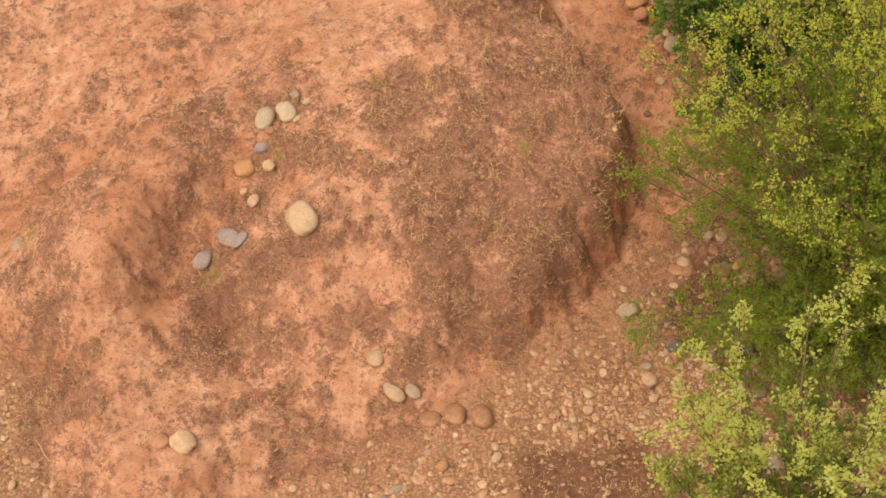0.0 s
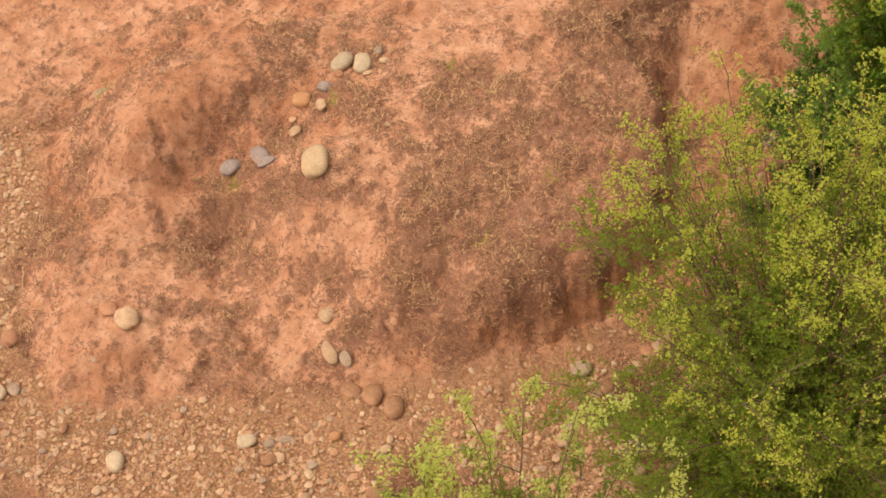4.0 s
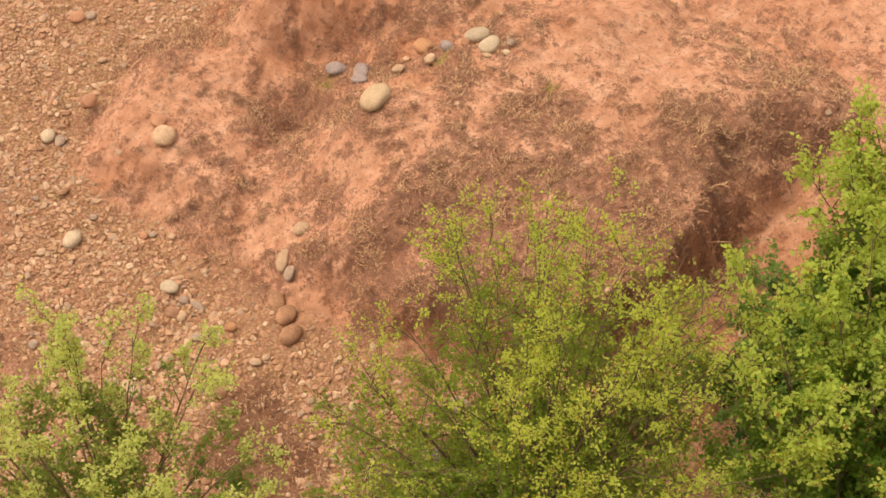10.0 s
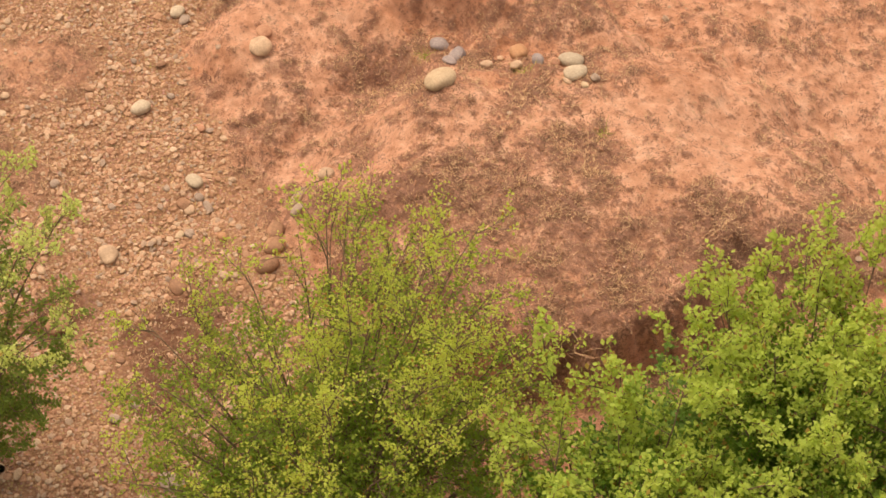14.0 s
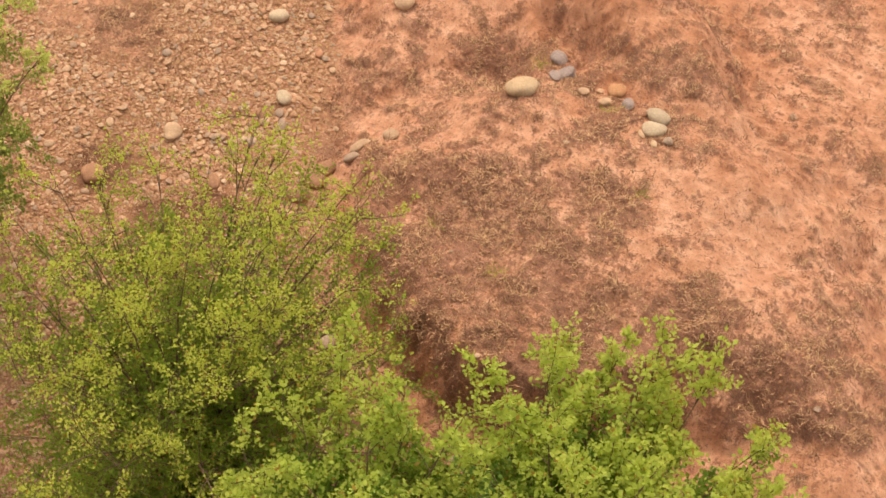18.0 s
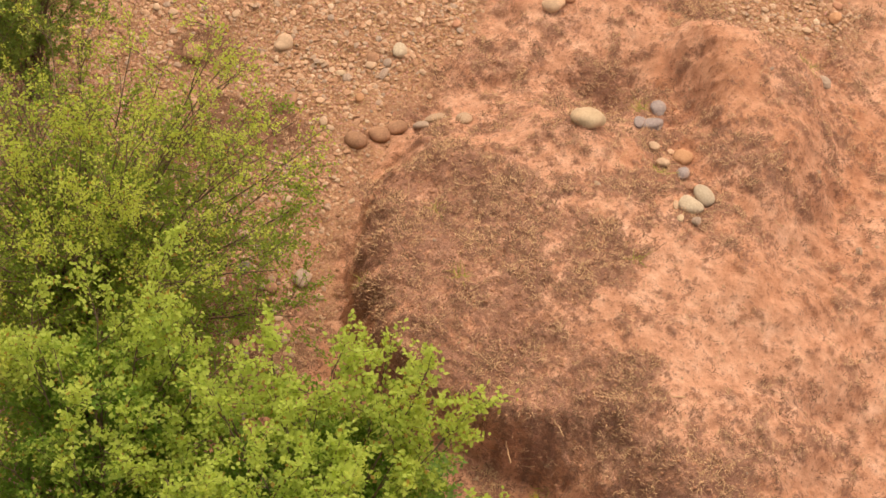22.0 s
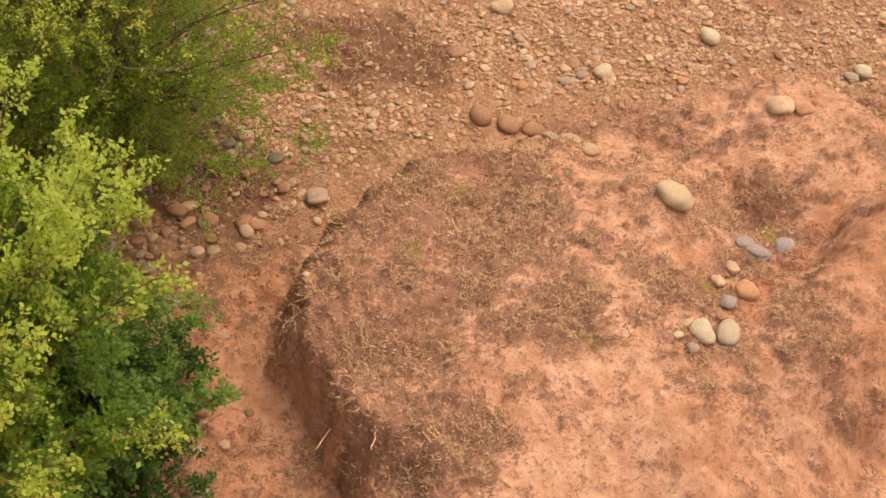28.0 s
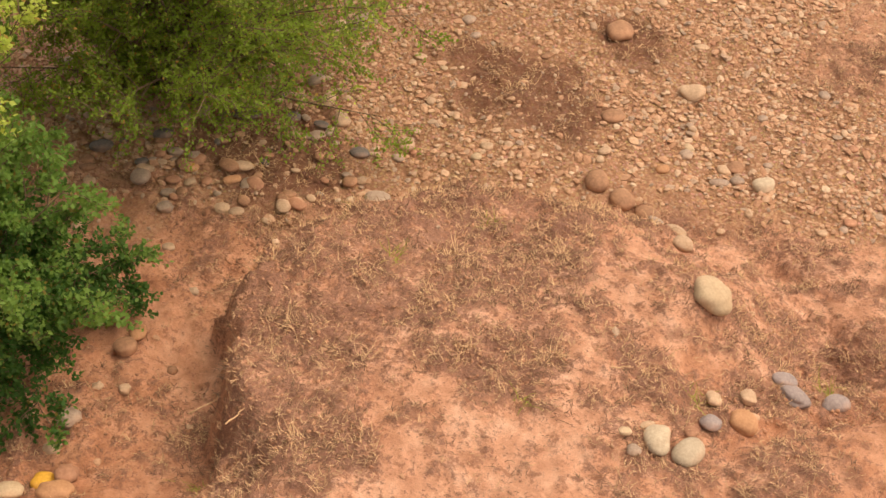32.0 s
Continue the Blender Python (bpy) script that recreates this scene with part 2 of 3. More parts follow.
def ramp(v):
    v = np.clip(v, 0, 1)
    return v * v * (3 - 2 * v)


LATTICE = np.random.RandomState(5).rand(256, 256)


def grain(x, y, size, seed=0):
    """Smooth noise from -1 to 1 with bumps of about the given size."""
    u, v = x / size + 17.3 * seed + 500, y / size + 9.1 * seed + 500
    i, j = np.floor(u).astype(int), np.floor(v).astype(int)
    fu, fv = ramp(u - i), ramp(v - j)
    at = lambda a, b: LATTICE[a % 256, b % 256]
    return 2 * ((at(i, j) * (1 - fu) + at(i + 1, j) * fu) * (1 - fv) + (at(i, j + 1) * (1 - fu) + at(i + 1, j + 1) * fu) * fv) - 1


def layers(x, y, size, count, seed=0):
    return sum(grain(x * c + y * s, y * c - x * s, size / 2 ** k, seed + k) / 2 ** k for k in range(count) for c, s in [(math.cos(0.7 * k), math.sin(0.7 * k))]) / 1.6


def plain(x, y):
    """The stony wash that everything else stands on."""
    z = -0.55 - 0.105 * np.clip(x, -2.8, 5) + 0.28 * np.exp(-((x - 1.1) / 0.9) ** 2 - ((y + 2.1) / 1.0) ** 2)
    z = z + 0.10 * np.exp(-((x + 2.9) / 0.8) ** 2 - ((y - 2.4) / 0.8) ** 2)
    return z


def lay(x, y):
    """Height of the ground without its roughness."""
    x, y = np.asarray(x, float), np.asarray(y, float)
    wx, wy = x + 0.09 * layers(x, y, 0.45, 4, 3), y + 0.09 * layers(x, y, 0.45, 4, 8)
    wx, wy = wx + 0.048 * layers(x, y, 0.15, 3, 21), wy + 0.048 * layers(x, y, 0.15, 3, 25)
    z = plain(x, y)
    d, w = inside(wx + 0.10 * layers(x, y, 0.3, 3, 15), wy + 0.10 * layers(x, y, 0.3, 3, 18), APRON)
    w = w * 1.8
    flat = -0.40 - 0.05 * np.clip(x - 1.2, 0, 2)
    z = z + (np.maximum(flat, z) - z) * ramp(d / w)
    d, w = inside(wx, wy, NOTCH)
    bed = np.minimum(0.19, 0.15 - 0.40 * (0.5 * (x - 0.4) + 0.85 * (y + 0.65)))
    z = z + (np.maximum(bed, z) - z) * ramp(d / w)
    d, w = inside(wx, wy, MOUND)
    d = d + 0.075 * layers(x, y, 0.26, 3, 33) * ramp(1.6 - np.abs(d) / 0.35)
    top = 0.43 - 0.10 * np.hypot(x + 1.15, 0.8 * (y + 1.1)) ** 1.3
    v = np.clip(d / w, 0, 1)
    one = z + (np.maximum(top, z) - z) * (0.35 * ramp(v) + 0.65 * v * (2 - v))
    d, w = inside(wx, wy, HUMMOCK)
    top = 0.26 - 0.17 * np.hypot(x - 0.95, y + 0.75) ** 2
    two = z + (np.maximum(top, z) - z) * ramp(d / w)
    k = 0.06
    h = np.clip(0.5 + 0.5 * (one - two) / k, 0, 1)
    z = two + (one - two) * h + k * h * (1 - h)
    for sx, sy, size, rise in SWELLS:
        z = z + rise * np.exp(-((x - sx) ** 2 + (y - sy) ** 2) / size ** 2)
    return z


def zones(x, y):
    """How much dry grass litter, gravel, bare red soil and dark patches cover the ground, from 0 to 1."""
    n1, n2 = layers(x, y, 0.7, 4, 20), layers(x, y, 0.25, 3, 31)
    dm, _ = inside(x, y, MOUND)
    dh, _ = inside(x, y, HUMMOCK)
    da, _ = inside(x, y, APRON)
    rim = np.where(y < 0, -0.10 + 0.26 * y, -0.10 + 0.45 * np.clip(y, 0, 0.9))
    grassy = ramp((dm + 0.02) / 0.2) * ramp((rim + 0.30 - x + 0.70 * n1 + 0.45 * n2) / 1.35)
    grassy = grassy * np.clip(0.58 + 0.22 * n1 + 0.36 * n2, 0.2, 1)
    knoll = ramp((dh + 0.12) / 0.2) * np.clip(0.30 + 0.50 * n1 + 0.3 * n2, 0, 0.7) * ramp((x - 0.35) / 0.3)
    spots = np.clip(0.33 + 0.42 * n1 + 0.40 * n2, 0.10, 0.66) * (1 - 0.40 * ramp((-y - 0.3) / 0.7))
    litter = np.clip(np.maximum(np.maximum(grassy, knoll), spots), 0, 1)
    off = np.maximum(np.maximum(dm, dh), da)
    gravel = 1 - ramp((off + 0.16 + 0.08 * n2) / 0.2)
    gravel = gravel * (1 - 0.42 * ramp((dm + 0.60 + 0.3 * n1) / 0.5))
    east = ramp((y + 0.55 + 0.5 * n1) / 0.9)
    west = ramp((y - 0.10 + 0.25 * n1) / 0.35)
    gravel = gravel * np.where(x > -0.5, east, np.where(x > -3.2, west, np.maximum(west, 0.35)))
    for px, py, r in ((1.25, 3.25, 0.55), (0.0, 3.55, 0.5), (0.3, 3.9, 0.5), (-2.45, 0.55, 0.22)):
        gravel = gravel * (1 - 0.85 * ramp(1.6 * (1 - np.hypot(x - px, y - py) / r + 0.5 * n2)))
    litter = np.maximum(litter, 0.35 * ramp(1.4 * (1 - np.hypot((x + 2.3) / 0.6, (y - 0.75) / 0.35) + 0.3 * n2)))
    # round patches of dark brown ground with less gravel and more litter
    dark_patch = np.zeros(x.shape)
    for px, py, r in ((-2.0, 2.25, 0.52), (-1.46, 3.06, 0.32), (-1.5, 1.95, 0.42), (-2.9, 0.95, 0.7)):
        dark_patch = np.maximum(dark_patch, ramp(1.5 * (1 - np.hypot(x - px, y - py) / r + 0.6 * n1 + 0.3 * n2)))
    gravel = gravel * (1 - 0.7 * dark_patch)
    litter = np.maximum(litter, 0.6 * dark_patch)
    bank = 0.6 * ramp(1 - np.abs(dm - 0.10) / 0.16) * ramp((-x - 0.5) / 0.4) * ramp((2.6 + y) / 0.6)
    cut = 0.65 * ramp(1 - np.abs(dh - 0.08) / 0.16) * ramp((x - 0.35) / 0.2)
    gully = ramp((-2.35 - x) / 0.12) * ramp((0.3 - y) / 0.3) * 0.6
    bare = np.clip(np.maximum(np.maximum(bank, cut), gully) * (0.8 + 0.4 * n1), 0, 1)
    return litter * (1 - 0.4 * bare), np.clip(gravel, 0, 1), bare, np.clip(dark_patch, 0, 1)


def clumps(x, y, litter, gravel):
    """Small raised blotches of matted dead grass and crumbly soil, from 0 to 1."""
    n = layers(x, y, 0.065, 3, 81) + 0.30 * layers(x, y, 0.45, 3, 86) + 0.5 * (litter - 0.40)
    return ramp((n + 0.06) / 0.30) * (1 - 0.8 * gravel)


def surface(x, y):
    """Height of the ground with its roughness."""
    x, y = np.asarray(x, float), np.asarray(y, float)
    litter, gravel, bare, dark_patch = zones(x, y)
    z = lay(x, y) + 0.030 * layers(x, y, 0.35, 2, 40) + (0.020 + 0.07 * bare) * layers(x, y, 0.16, 3, 44)
    z = z + (0.006 + 0.018 * litter + 0.014 * bare + 0.006 * gravel) * layers(x, y, 0.09, 2, 50)
    z = z + (0.003 + 0.011 * litter + 0.004 * gravel) * grain(x, y, 0.045, 61)
    z = z + (0.017 + 0.012 * grain(x, y, 0.035, 77)) * clumps(x, y, litter, gravel)
    pits = np.clip(grain(x, y, 0.13, 70) - 0.25, 0, 1) * (1 - litter) * (1 - gravel)
    return z - 0.022 * pits


def mesh_of(name, verts, faces, mat, smooth=True, **fields):
    """A mesh from arrays; all faces have the same number of corners. fields: one number a vertex."""
    me = bpy.data.meshes.new(name)
    faces = np.asarray(faces, np.int32)
    n, k = faces.shape
    me.vertices.add(len(verts))
    me.vertices.foreach_set("co", np.asarray(verts, np.float32).ravel())
    me.loops.add(n * k)
    me.loops.foreach_set("vertex_index", faces.ravel())
    me.polygons.add(n)
    me.polygons.foreach_set("loop_start", np.arange(0, n * k, k, dtype=np.int32))
    me.polygons.foreach_set("use_smooth", np.full(n, smooth))
    for key, value in fields.items():
        me.attributes.new(key, 'FLOAT', 'POINT').data.foreach_set("value", np.asarray(value, np.float32))
    me.update(calc_edges=True)
    me.validate()
    me.materials.append(mat)
    return me


def part(name, me, parent, label=""):
    ob = new(name, me)
    ob.parent = parent
    return tagged(ob, label)


# ---- the ground: one sheet from the mound to the horizon ----
def axis(low, high, step):
    out = [0.05]
    while sum(out) < 900:
        out.append(out[-1] * 1.35)
    far = np.cumsum(out)
    return np.concatenate([low - far[::-1], np.arange(low, high, step), high + far])


STEP, WEST, SOUTH = 0.017, -5.4, -4.7
xs, ys = axis(WEST, 3.7, STEP), axis(SOUTH, 5.2, STEP)
gx, gy = np.meshgrid(xs, ys)
litter, gravel, bare, dark_patch = zones(gx, gy)
gz, smooth_z = surface(gx, gy), lay(gx, gy)
matted = clumps(gx, gy, litter, gravel)
first_x, first_y = int(np.searchsorted(xs, WEST - 1e-6)), int(np.searchsorted(ys, SOUTH - 1e-6))


def sample(grid, x, y):
    """A field of the sheet at any place of its sharp middle."""
    u, v = (np.asarray(x, float) - WEST) / STEP, (np.asarray(y, float) - SOUTH) / STEP
    u, v = np.clip(u, 0, (3.69 - WEST) / STEP), np.clip(v, 0, (5.19 - SOUTH) / STEP)
    i, j = np.floor(u).astype(int), np.floor(v).astype(int)
    fu, fv = u - i, v - j
    i, j = i + first_x, j + first_y
    return (grid[j, i] * (1 - fu) + grid[j, i + 1] * fu) * (1 - fv) + (grid[j + 1, i] * (1 - fu) + grid[j + 1, i + 1] * fu) * fv


def height(x, y):
    return sample(gz, x, y)


def scatter(count, low, high, chance, rng, box=(-4.9, 3.65, -3.7, 4.9)):
    """Places drawn by a chance from 0 to 1, with sizes leaning to the small ones."""
    px, py = np.zeros(0), np.zeros(0)
    while len(px) < count:
        x, y = rng.uniform(box[0], box[1], 4 * count), rng.uniform(box[2], box[3], 4 * count)
        keep = rng.rand(len(x)) < chance(x, y)
        px, py = np.concatenate([px, x[keep]]), np.concatenate([py, y[keep]])
    return px[:count], py[:count], low + (high - low) * rng.rand(count) ** 2


def turf(x, y):
    """Where dry grass grows, from 0 to 1."""
    return np.clip(sample(litter, x, y) * 0.9 + 0.45 * sample(matted, x, y) - 0.22, 0.004, 1) * ramp(0.62 + 0.75 * layers(x, y, 0.22, 3, 5)) * (1 - 0.85 * sample(gravel, x, y))


# tufts of dry grass, each on a mat of its own dead roots
tuft_x, tuft_y, tuft_size = scatter(4200, 0.6, 1.6, turf, np.random.RandomState(33))
mat = np.zeros(gx.shape)
span = 9
for x, y, size in zip(tuft_x, tuft_y, tuft_size):
    i, j = int((x - WEST) / STEP) + first_x, int((y - SOUTH) / STEP) + first_y
    box = np.s_[j - span:j + span + 1, i - span:i + span + 1]
    mat[box] += 0.75 * np.exp(-((gx[box] - x) ** 2 + (gy[box] - y) ** 2) / (0.044 * size) ** 2)
mat = np.clip(mat, 0, 1)
gz = gz + 0.006 * mat
# past the sharp middle the sheet grows coarse: even ground cover and a smooth surface
beyond = ramp(np.hypot(np.maximum(np.abs(gx + 0.85) - 4.5, 0), np.maximum(np.abs(gy - 0.25) - 4.5, 0)) / 1.2)
away = ramp((np.hypot(gx, gy) - 7) / 30)
sheet_z = gz + (smooth_z - gz) * beyond + away * 0.6 * layers(gx, gy, 14.0, 3, 90)
even = lambda field, value: (field + (value - field) * beyond).ravel()
nx, ny = len(xs), len(ys)
corner = (np.arange(ny - 1)[:, None] * nx + np.arange(nx - 1)[None]).ravel()
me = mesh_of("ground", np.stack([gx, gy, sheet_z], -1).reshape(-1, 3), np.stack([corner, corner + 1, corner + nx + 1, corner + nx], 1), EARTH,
             litter=even(litter, 0.33), clump=even(matted, 0.4), gravel=even(gravel, 0.35), bare=even(bare, 0), dark_patch=even(dark_patch, 0), thatch=even(mat, 0))
tagged(new("ground", me), "eroded red earth with a low grassy mound, gully and stony wash", "ground", kind="structure")


# ---- stones ----
def ball(cuts):
    bm = bmesh.new()
    bmesh.ops.create_icosphere(bm, subdivisions=cuts, radius=1)
    v = np.array([q.co[:] for q in bm.verts])
    f = np.array([[q.index for q in p.verts] for p in bm.faces])
    bm.free()
    return v, f


def pebble_form():
    """A rounded form of 32 faces for small stones."""
    bm = bmesh.new()
    bmesh.ops.create_uvsphere(bm, u_segments=8, v_segments=3, radius=1)
    bmesh.ops.triangulate(bm, faces=bm.faces)
    v = np.array([q.co[:] for q in bm.verts])
    f = np.array([[q.index for q in p.verts] for p in bm.faces])
    bm.free()
    return v, f


BALLS = {k: ball(k) for k in (1, 2, 4)}
BALLS[0] = pebble_form()
SHADES = {"slate": "smooth blue-grey", "grey": "rounded grey", "tan": "rounded tan", "cream": "smooth cream-coloured", "pale": "smooth pale beige", "brown": "rounded brown", "dark": "dark grey-brown",
          "ochre": "rounded ochre", "yellow": "bright yellow-ochre", "red": "reddish-brown"}
stone_count = [0]


def where_lies(x, y):
    d, _ = inside(np.array([x]), np.array([y]), MOUND)
    h, _ = inside(np.array([x]), np.array([y]), HUMMOCK)
    a, _ = inside(np.array([x]), np.array([y]), APRON)
    if d[0] > 0.1:
        return "on the grassy mound"
    if h[0] > 0.0 or (0.2 < x < 1.0 and -1 < y < 0.3):
        return "in the eroded channel"
    if a[0] > 0:
        return "on the pale sandy apron"
    if x < -2.3 and y < 0.2:
        return "at the edge of the gully"
    return "on the gravel wash"


def river_stone(shade, x, y, long, wide, turn, high=0.62, bury=0.22, cuts=4, name="river_stone", group="river stones"):
    """One water-worn stone: an uneven ellipsoid, partly sunk into the ground."""
    stone_count[0] += 1
    rng = np.random.RandomState(900 + stone_count[0])
    v, f = BALLS[cuts]
    tall = min(long, wide) * high
    q = np.sign(v) * np.abs(v) ** 0.92
    swell = 1 + 0.09 * np.sin(2.1 * v @ rng.randn(3) + rng.rand() * 6) + 0.05 * np.sin(3.7 * v @ rng.randn(3) + rng.rand() * 6)
    q = q * swell[:, None] * (1 + 0.10 * v[:, :1] * rng.uniform(-1, 1))
    q = q * (np.array([long, wide, tall]) / 2 / 1.03)
    me = mesh_of(name, q, f, STONE[shade])
    ob = new(name, me)
    base = float(height(x, y))
    e = 0.05
    sx = float(sample(smooth_z, x + e, y) - sample(smooth_z, x - e, y)) / (2 * e)
    sy = float(sample(smooth_z, x, y + e) - sample(smooth_z, x, y - e)) / (2 * e)
    up = Vector((-0.6 * sx, -0.6 * sy, 1)).normalized()
    ob.rotation_euler = (Vector((0, 0, 1)).rotation_difference(up).to_matrix() @ Matrix.Rotation(radians(turn), 3, 'Z')).to_euler()
    ob.location = (x, y, base + tall * (0.5 - bury))
    size = "large" if long > 0.2 else "fist-sized" if long > 0.12 else "small"
    shape = "flat" if wide < 0.62 * long else "oval" if wide < 0.85 * long else "round"
    return tagged(ob, f"{size} {shape} {SHADES[shade]} stone {where_lies(x, y)}", "stone", group)


river_stone("cream", 0.11, 0.11, 0.262, 0.222, 112)
river_stone("slate", 0.86, 0.05, 0.165, 0.125, 60)
river_stone("slate", 0.575, -0.015, 0.150, 0.095, 20)
river_stone("slate", 0.655, -0.075, 0.205, 0.140, 150)
river_stone("pale", 0.335, -0.93, 0.205, 0.152, 68)
river_stone("pale", 0.175, -0.95, 0.195, 0.142, 112)
river_stone("slate", 0.37, -0.67, 0.122, 0.097, 11)
river_stone("ochre", 0.50, -0.55, 0.152, 0.157, 94)
river_stone("tan", 0.33, -0.50, 0.088, 0.092, 22)
river_stone("tan", 0.46, -0.29, 0.102, 0.094, 24)
river_stone("cream", 0.01, -0.99, 0.068, 0.051, 25)
river_stone("grey", 0.09, -1.08, 0.073, 0.070, 23)
river_stone("tan", 0.09, -0.87, 0.086, 0.045, 38)
river_stone("red", 0.30, -0.80, 0.080, 0.071, 24)
river_stone("tan", -2.68, 1.27, 0.114, 0.120, 24)
river_stone("grey", -2.93, 2.14, 0.194, 0.134, 48)
river_stone("grey", -2.96, 2.06, 0.097, 0.075, 24)
river_stone("brown", -3.72, 0.04, 0.145, 0.101, 25)
river_stone("ochre", -3.62, -0.03, 0.124, 0.077, 36)
river_stone("grey", -3.26, 0.05, 0.102, 0.091, 23)
river_stone("ochre", -3.32, 0.46, 0.118, 0.086, 23)
river_stone("grey", -3.33, 0.55, 0.084, 0.086, 24)
river_stone("ochre", -3.02, 0.45, 0.124, 0.077, 32)
river_stone("tan", -3.53, 0.30, 0.118, 0.070, 3)
river_stone("tan", -2.95, 0.19, 0.095, 0.084, 25)
river_stone("tan", -2.84, 0.18, 0.095, 0.068, 24)
river_stone("tan", -3.82, 0.10, 0.083, 0.078, 23)
river_stone("brown", -3.90, 0.22, 0.105, 0.063, 25)
river_stone("brown", -3.95, 0.29, 0.099, 0.079, 23)
river_stone("dark", -3.25, 1.05, 0.150, 0.104, 24)
river_stone("dark", -3.18, 1.06, 0.079, 0.080, 23)
river_stone("brown", -4.40, 0.60, 0.095, 0.090, 24)
river_stone("dark", -3.94, 0.44, 0.142, 0.111, 25)
river_stone("grey", -2.18, 0.71, 0.164, 0.130, 16)
river_stone("tan", -2.35, 0.86, 0.076, 0.070, 23)
river_stone("tan", -2.25, 1.29, 0.113, 0.111, 24)
river_stone("tan", -1.78, 1.49, 0.085, 0.071, 24)
river_stone("tan", -0.82, 2.64, 0.149, 0.175, 104)
river_stone("pale", -0.13, 2.00, 0.157, 0.120, 42)
river_stone("grey", -0.29, 1.97, 0.093, 0.072, 22)
river_stone("grey", -0.39, 1.90, 0.128, 0.056, 26)
river_stone("brown", -1.05, 1.47, 0.200, 0.150, 110, 0.8, 0.3)
river_stone("brown", -1.46, 2.99, 0.191, 0.180, 25)
river_stone("brown", -1.18, 2.12, 0.167, 0.114, 25)
river_stone("grey", -0.65, 2.04, 0.086, 0.080, 25)
river_stone("ochre", -0.73, 1.79, 0.085, 0.079, 22)
river_stone("grey", -0.05, 3.09, 0.076, 0.076, 24)
river_stone("tan", -0.92, 3.14, 0.100, 0.069, 24)
river_stone("brown", -2.88, -1.06, 0.140, 0.128, 47)
river_stone("ochre", -2.88, -0.92, 0.090, 0.122, 25)
river_stone("grey", -2.87, -1.66, 0.142, 0.124, 65)
river_stone("tan", -2.88, -1.83, 0.104, 0.096, 59)
river_stone("yellow", -2.79, -2.05, 0.138, 0.141, 23)
river_stone("cream", -2.92, -2.20, 0.150, 0.121, 25)
river_stone("ochre", -2.67, -2.14, 0.208, 0.147, 26)
river_stone("red", -2.68, -2.00, 0.132, 0.121, 23)
river_stone("tan", -2.73, -1.33, 0.069, 0.070, 25)
river_stone("brown", -2.59, -1.06, 0.063, 0.063, 23)
river_stone("tan", -2.89, -1.35, 0.063, 0.063, 25)
river_stone("tan", -3.11, -1.71, 0.087, 0.069, 25)
river_stone("tan", -3.07, -0.25, 0.073, 0.060, 25)
river_stone("brown", -0.85, 1.40, 0.190, 0.150, 150)
river_stone("brown", -0.68, 1.39, 0.170, 0.140, 151)
river_stone("tan", -0.43, 1.20, 0.196, 0.100, 132)
river_stone("grey", -0.57, 1.22, 0.133, 0.089, 133)
river_stone("tan", -0.33, 0.99, 0.132, 0.128, 131)
river_stone("tan", 1.045, 1.46, 0.185, 0.172, 5)
river_stone("red", 1.225, 1.43, 0.150, 0.120, 177, 0.5, 0.35)
river_stone("pale", 0.71, 2.44, 0.161, 0.151, 148)
river_stone("pale", 1.82, 2.17, 0.128, 0.115, 149)
river_stone("grey", 1.72, 2.11, 0.127, 0.095, 177)
river_stone("red", 1.93, 1.76, 0.152, 0.128, 80)
river_stone("ochre", 3.05, 0.08, 0.124, 0.107, 32)
river_stone("tan", 3.18, 0.36, 0.133, 0.128, 33)
river_stone("grey", 2.92, 0.75, 0.168, 0.178, 35)
river_stone("grey", 2.85, 0.63, 0.121, 0.115, 33)
river_stone("brown", -0.34, 2.09, 0.114, 0.100, 35)
river_stone("tan", 2.94, 0.80, 0.126, 0.162, 52)
river_stone("red", 2.92, 1.42, 0.153, 0.118, 53)
river_stone("grey", 2.26, -0.47, 0.120, 0.124, 145)


# loose cobbles of the wash, up to the size of a fist
rng = np.random.RandomState(77)
made = 0
while made < 230:
    x, y = rng.uniform(-4.6, 3.3), rng.uniform(-2.6, 4.6)
    if rng.rand() > sample(gravel, x, y) ** 1.5:
        continue
    shade = ("tan", "red", "grey", "brown", "tan", "tan", "cream", "red")[rng.randint(8)]
    long = 0.05 + 0.055 * rng.rand() ** 2
    river_stone(shade, x, y, long, long * rng.uniform(0.6, 0.95), rng.uniform(0, 180), cuts=2, name="cobble", group="cobbles of the wash", high=0.5, bury=0.2)
    made += 1


# dark stones gathered under the airy shrub
rng = np.random.RandomState(91)
for k in range(120):
    a, r = rng.uniform(0, math.tau), math.sqrt(rng.rand())
    x, y = -3.30 + 0.95 * r * math.cos(a), 0.85 + 0.75 * r * math.sin(a)
    long = 0.06 + 0.085 * rng.rand() ** 2.2
    river_stone(("brown", "brown", "red", "dark", "grey", "tan")[rng.randint(6)], x, y, long, long * rng.uniform(0.62, 0.92), rng.uniform(0, 180), cuts=2, name="cobble", group="cobbles under the shrub", high=0.5, bury=0.2)


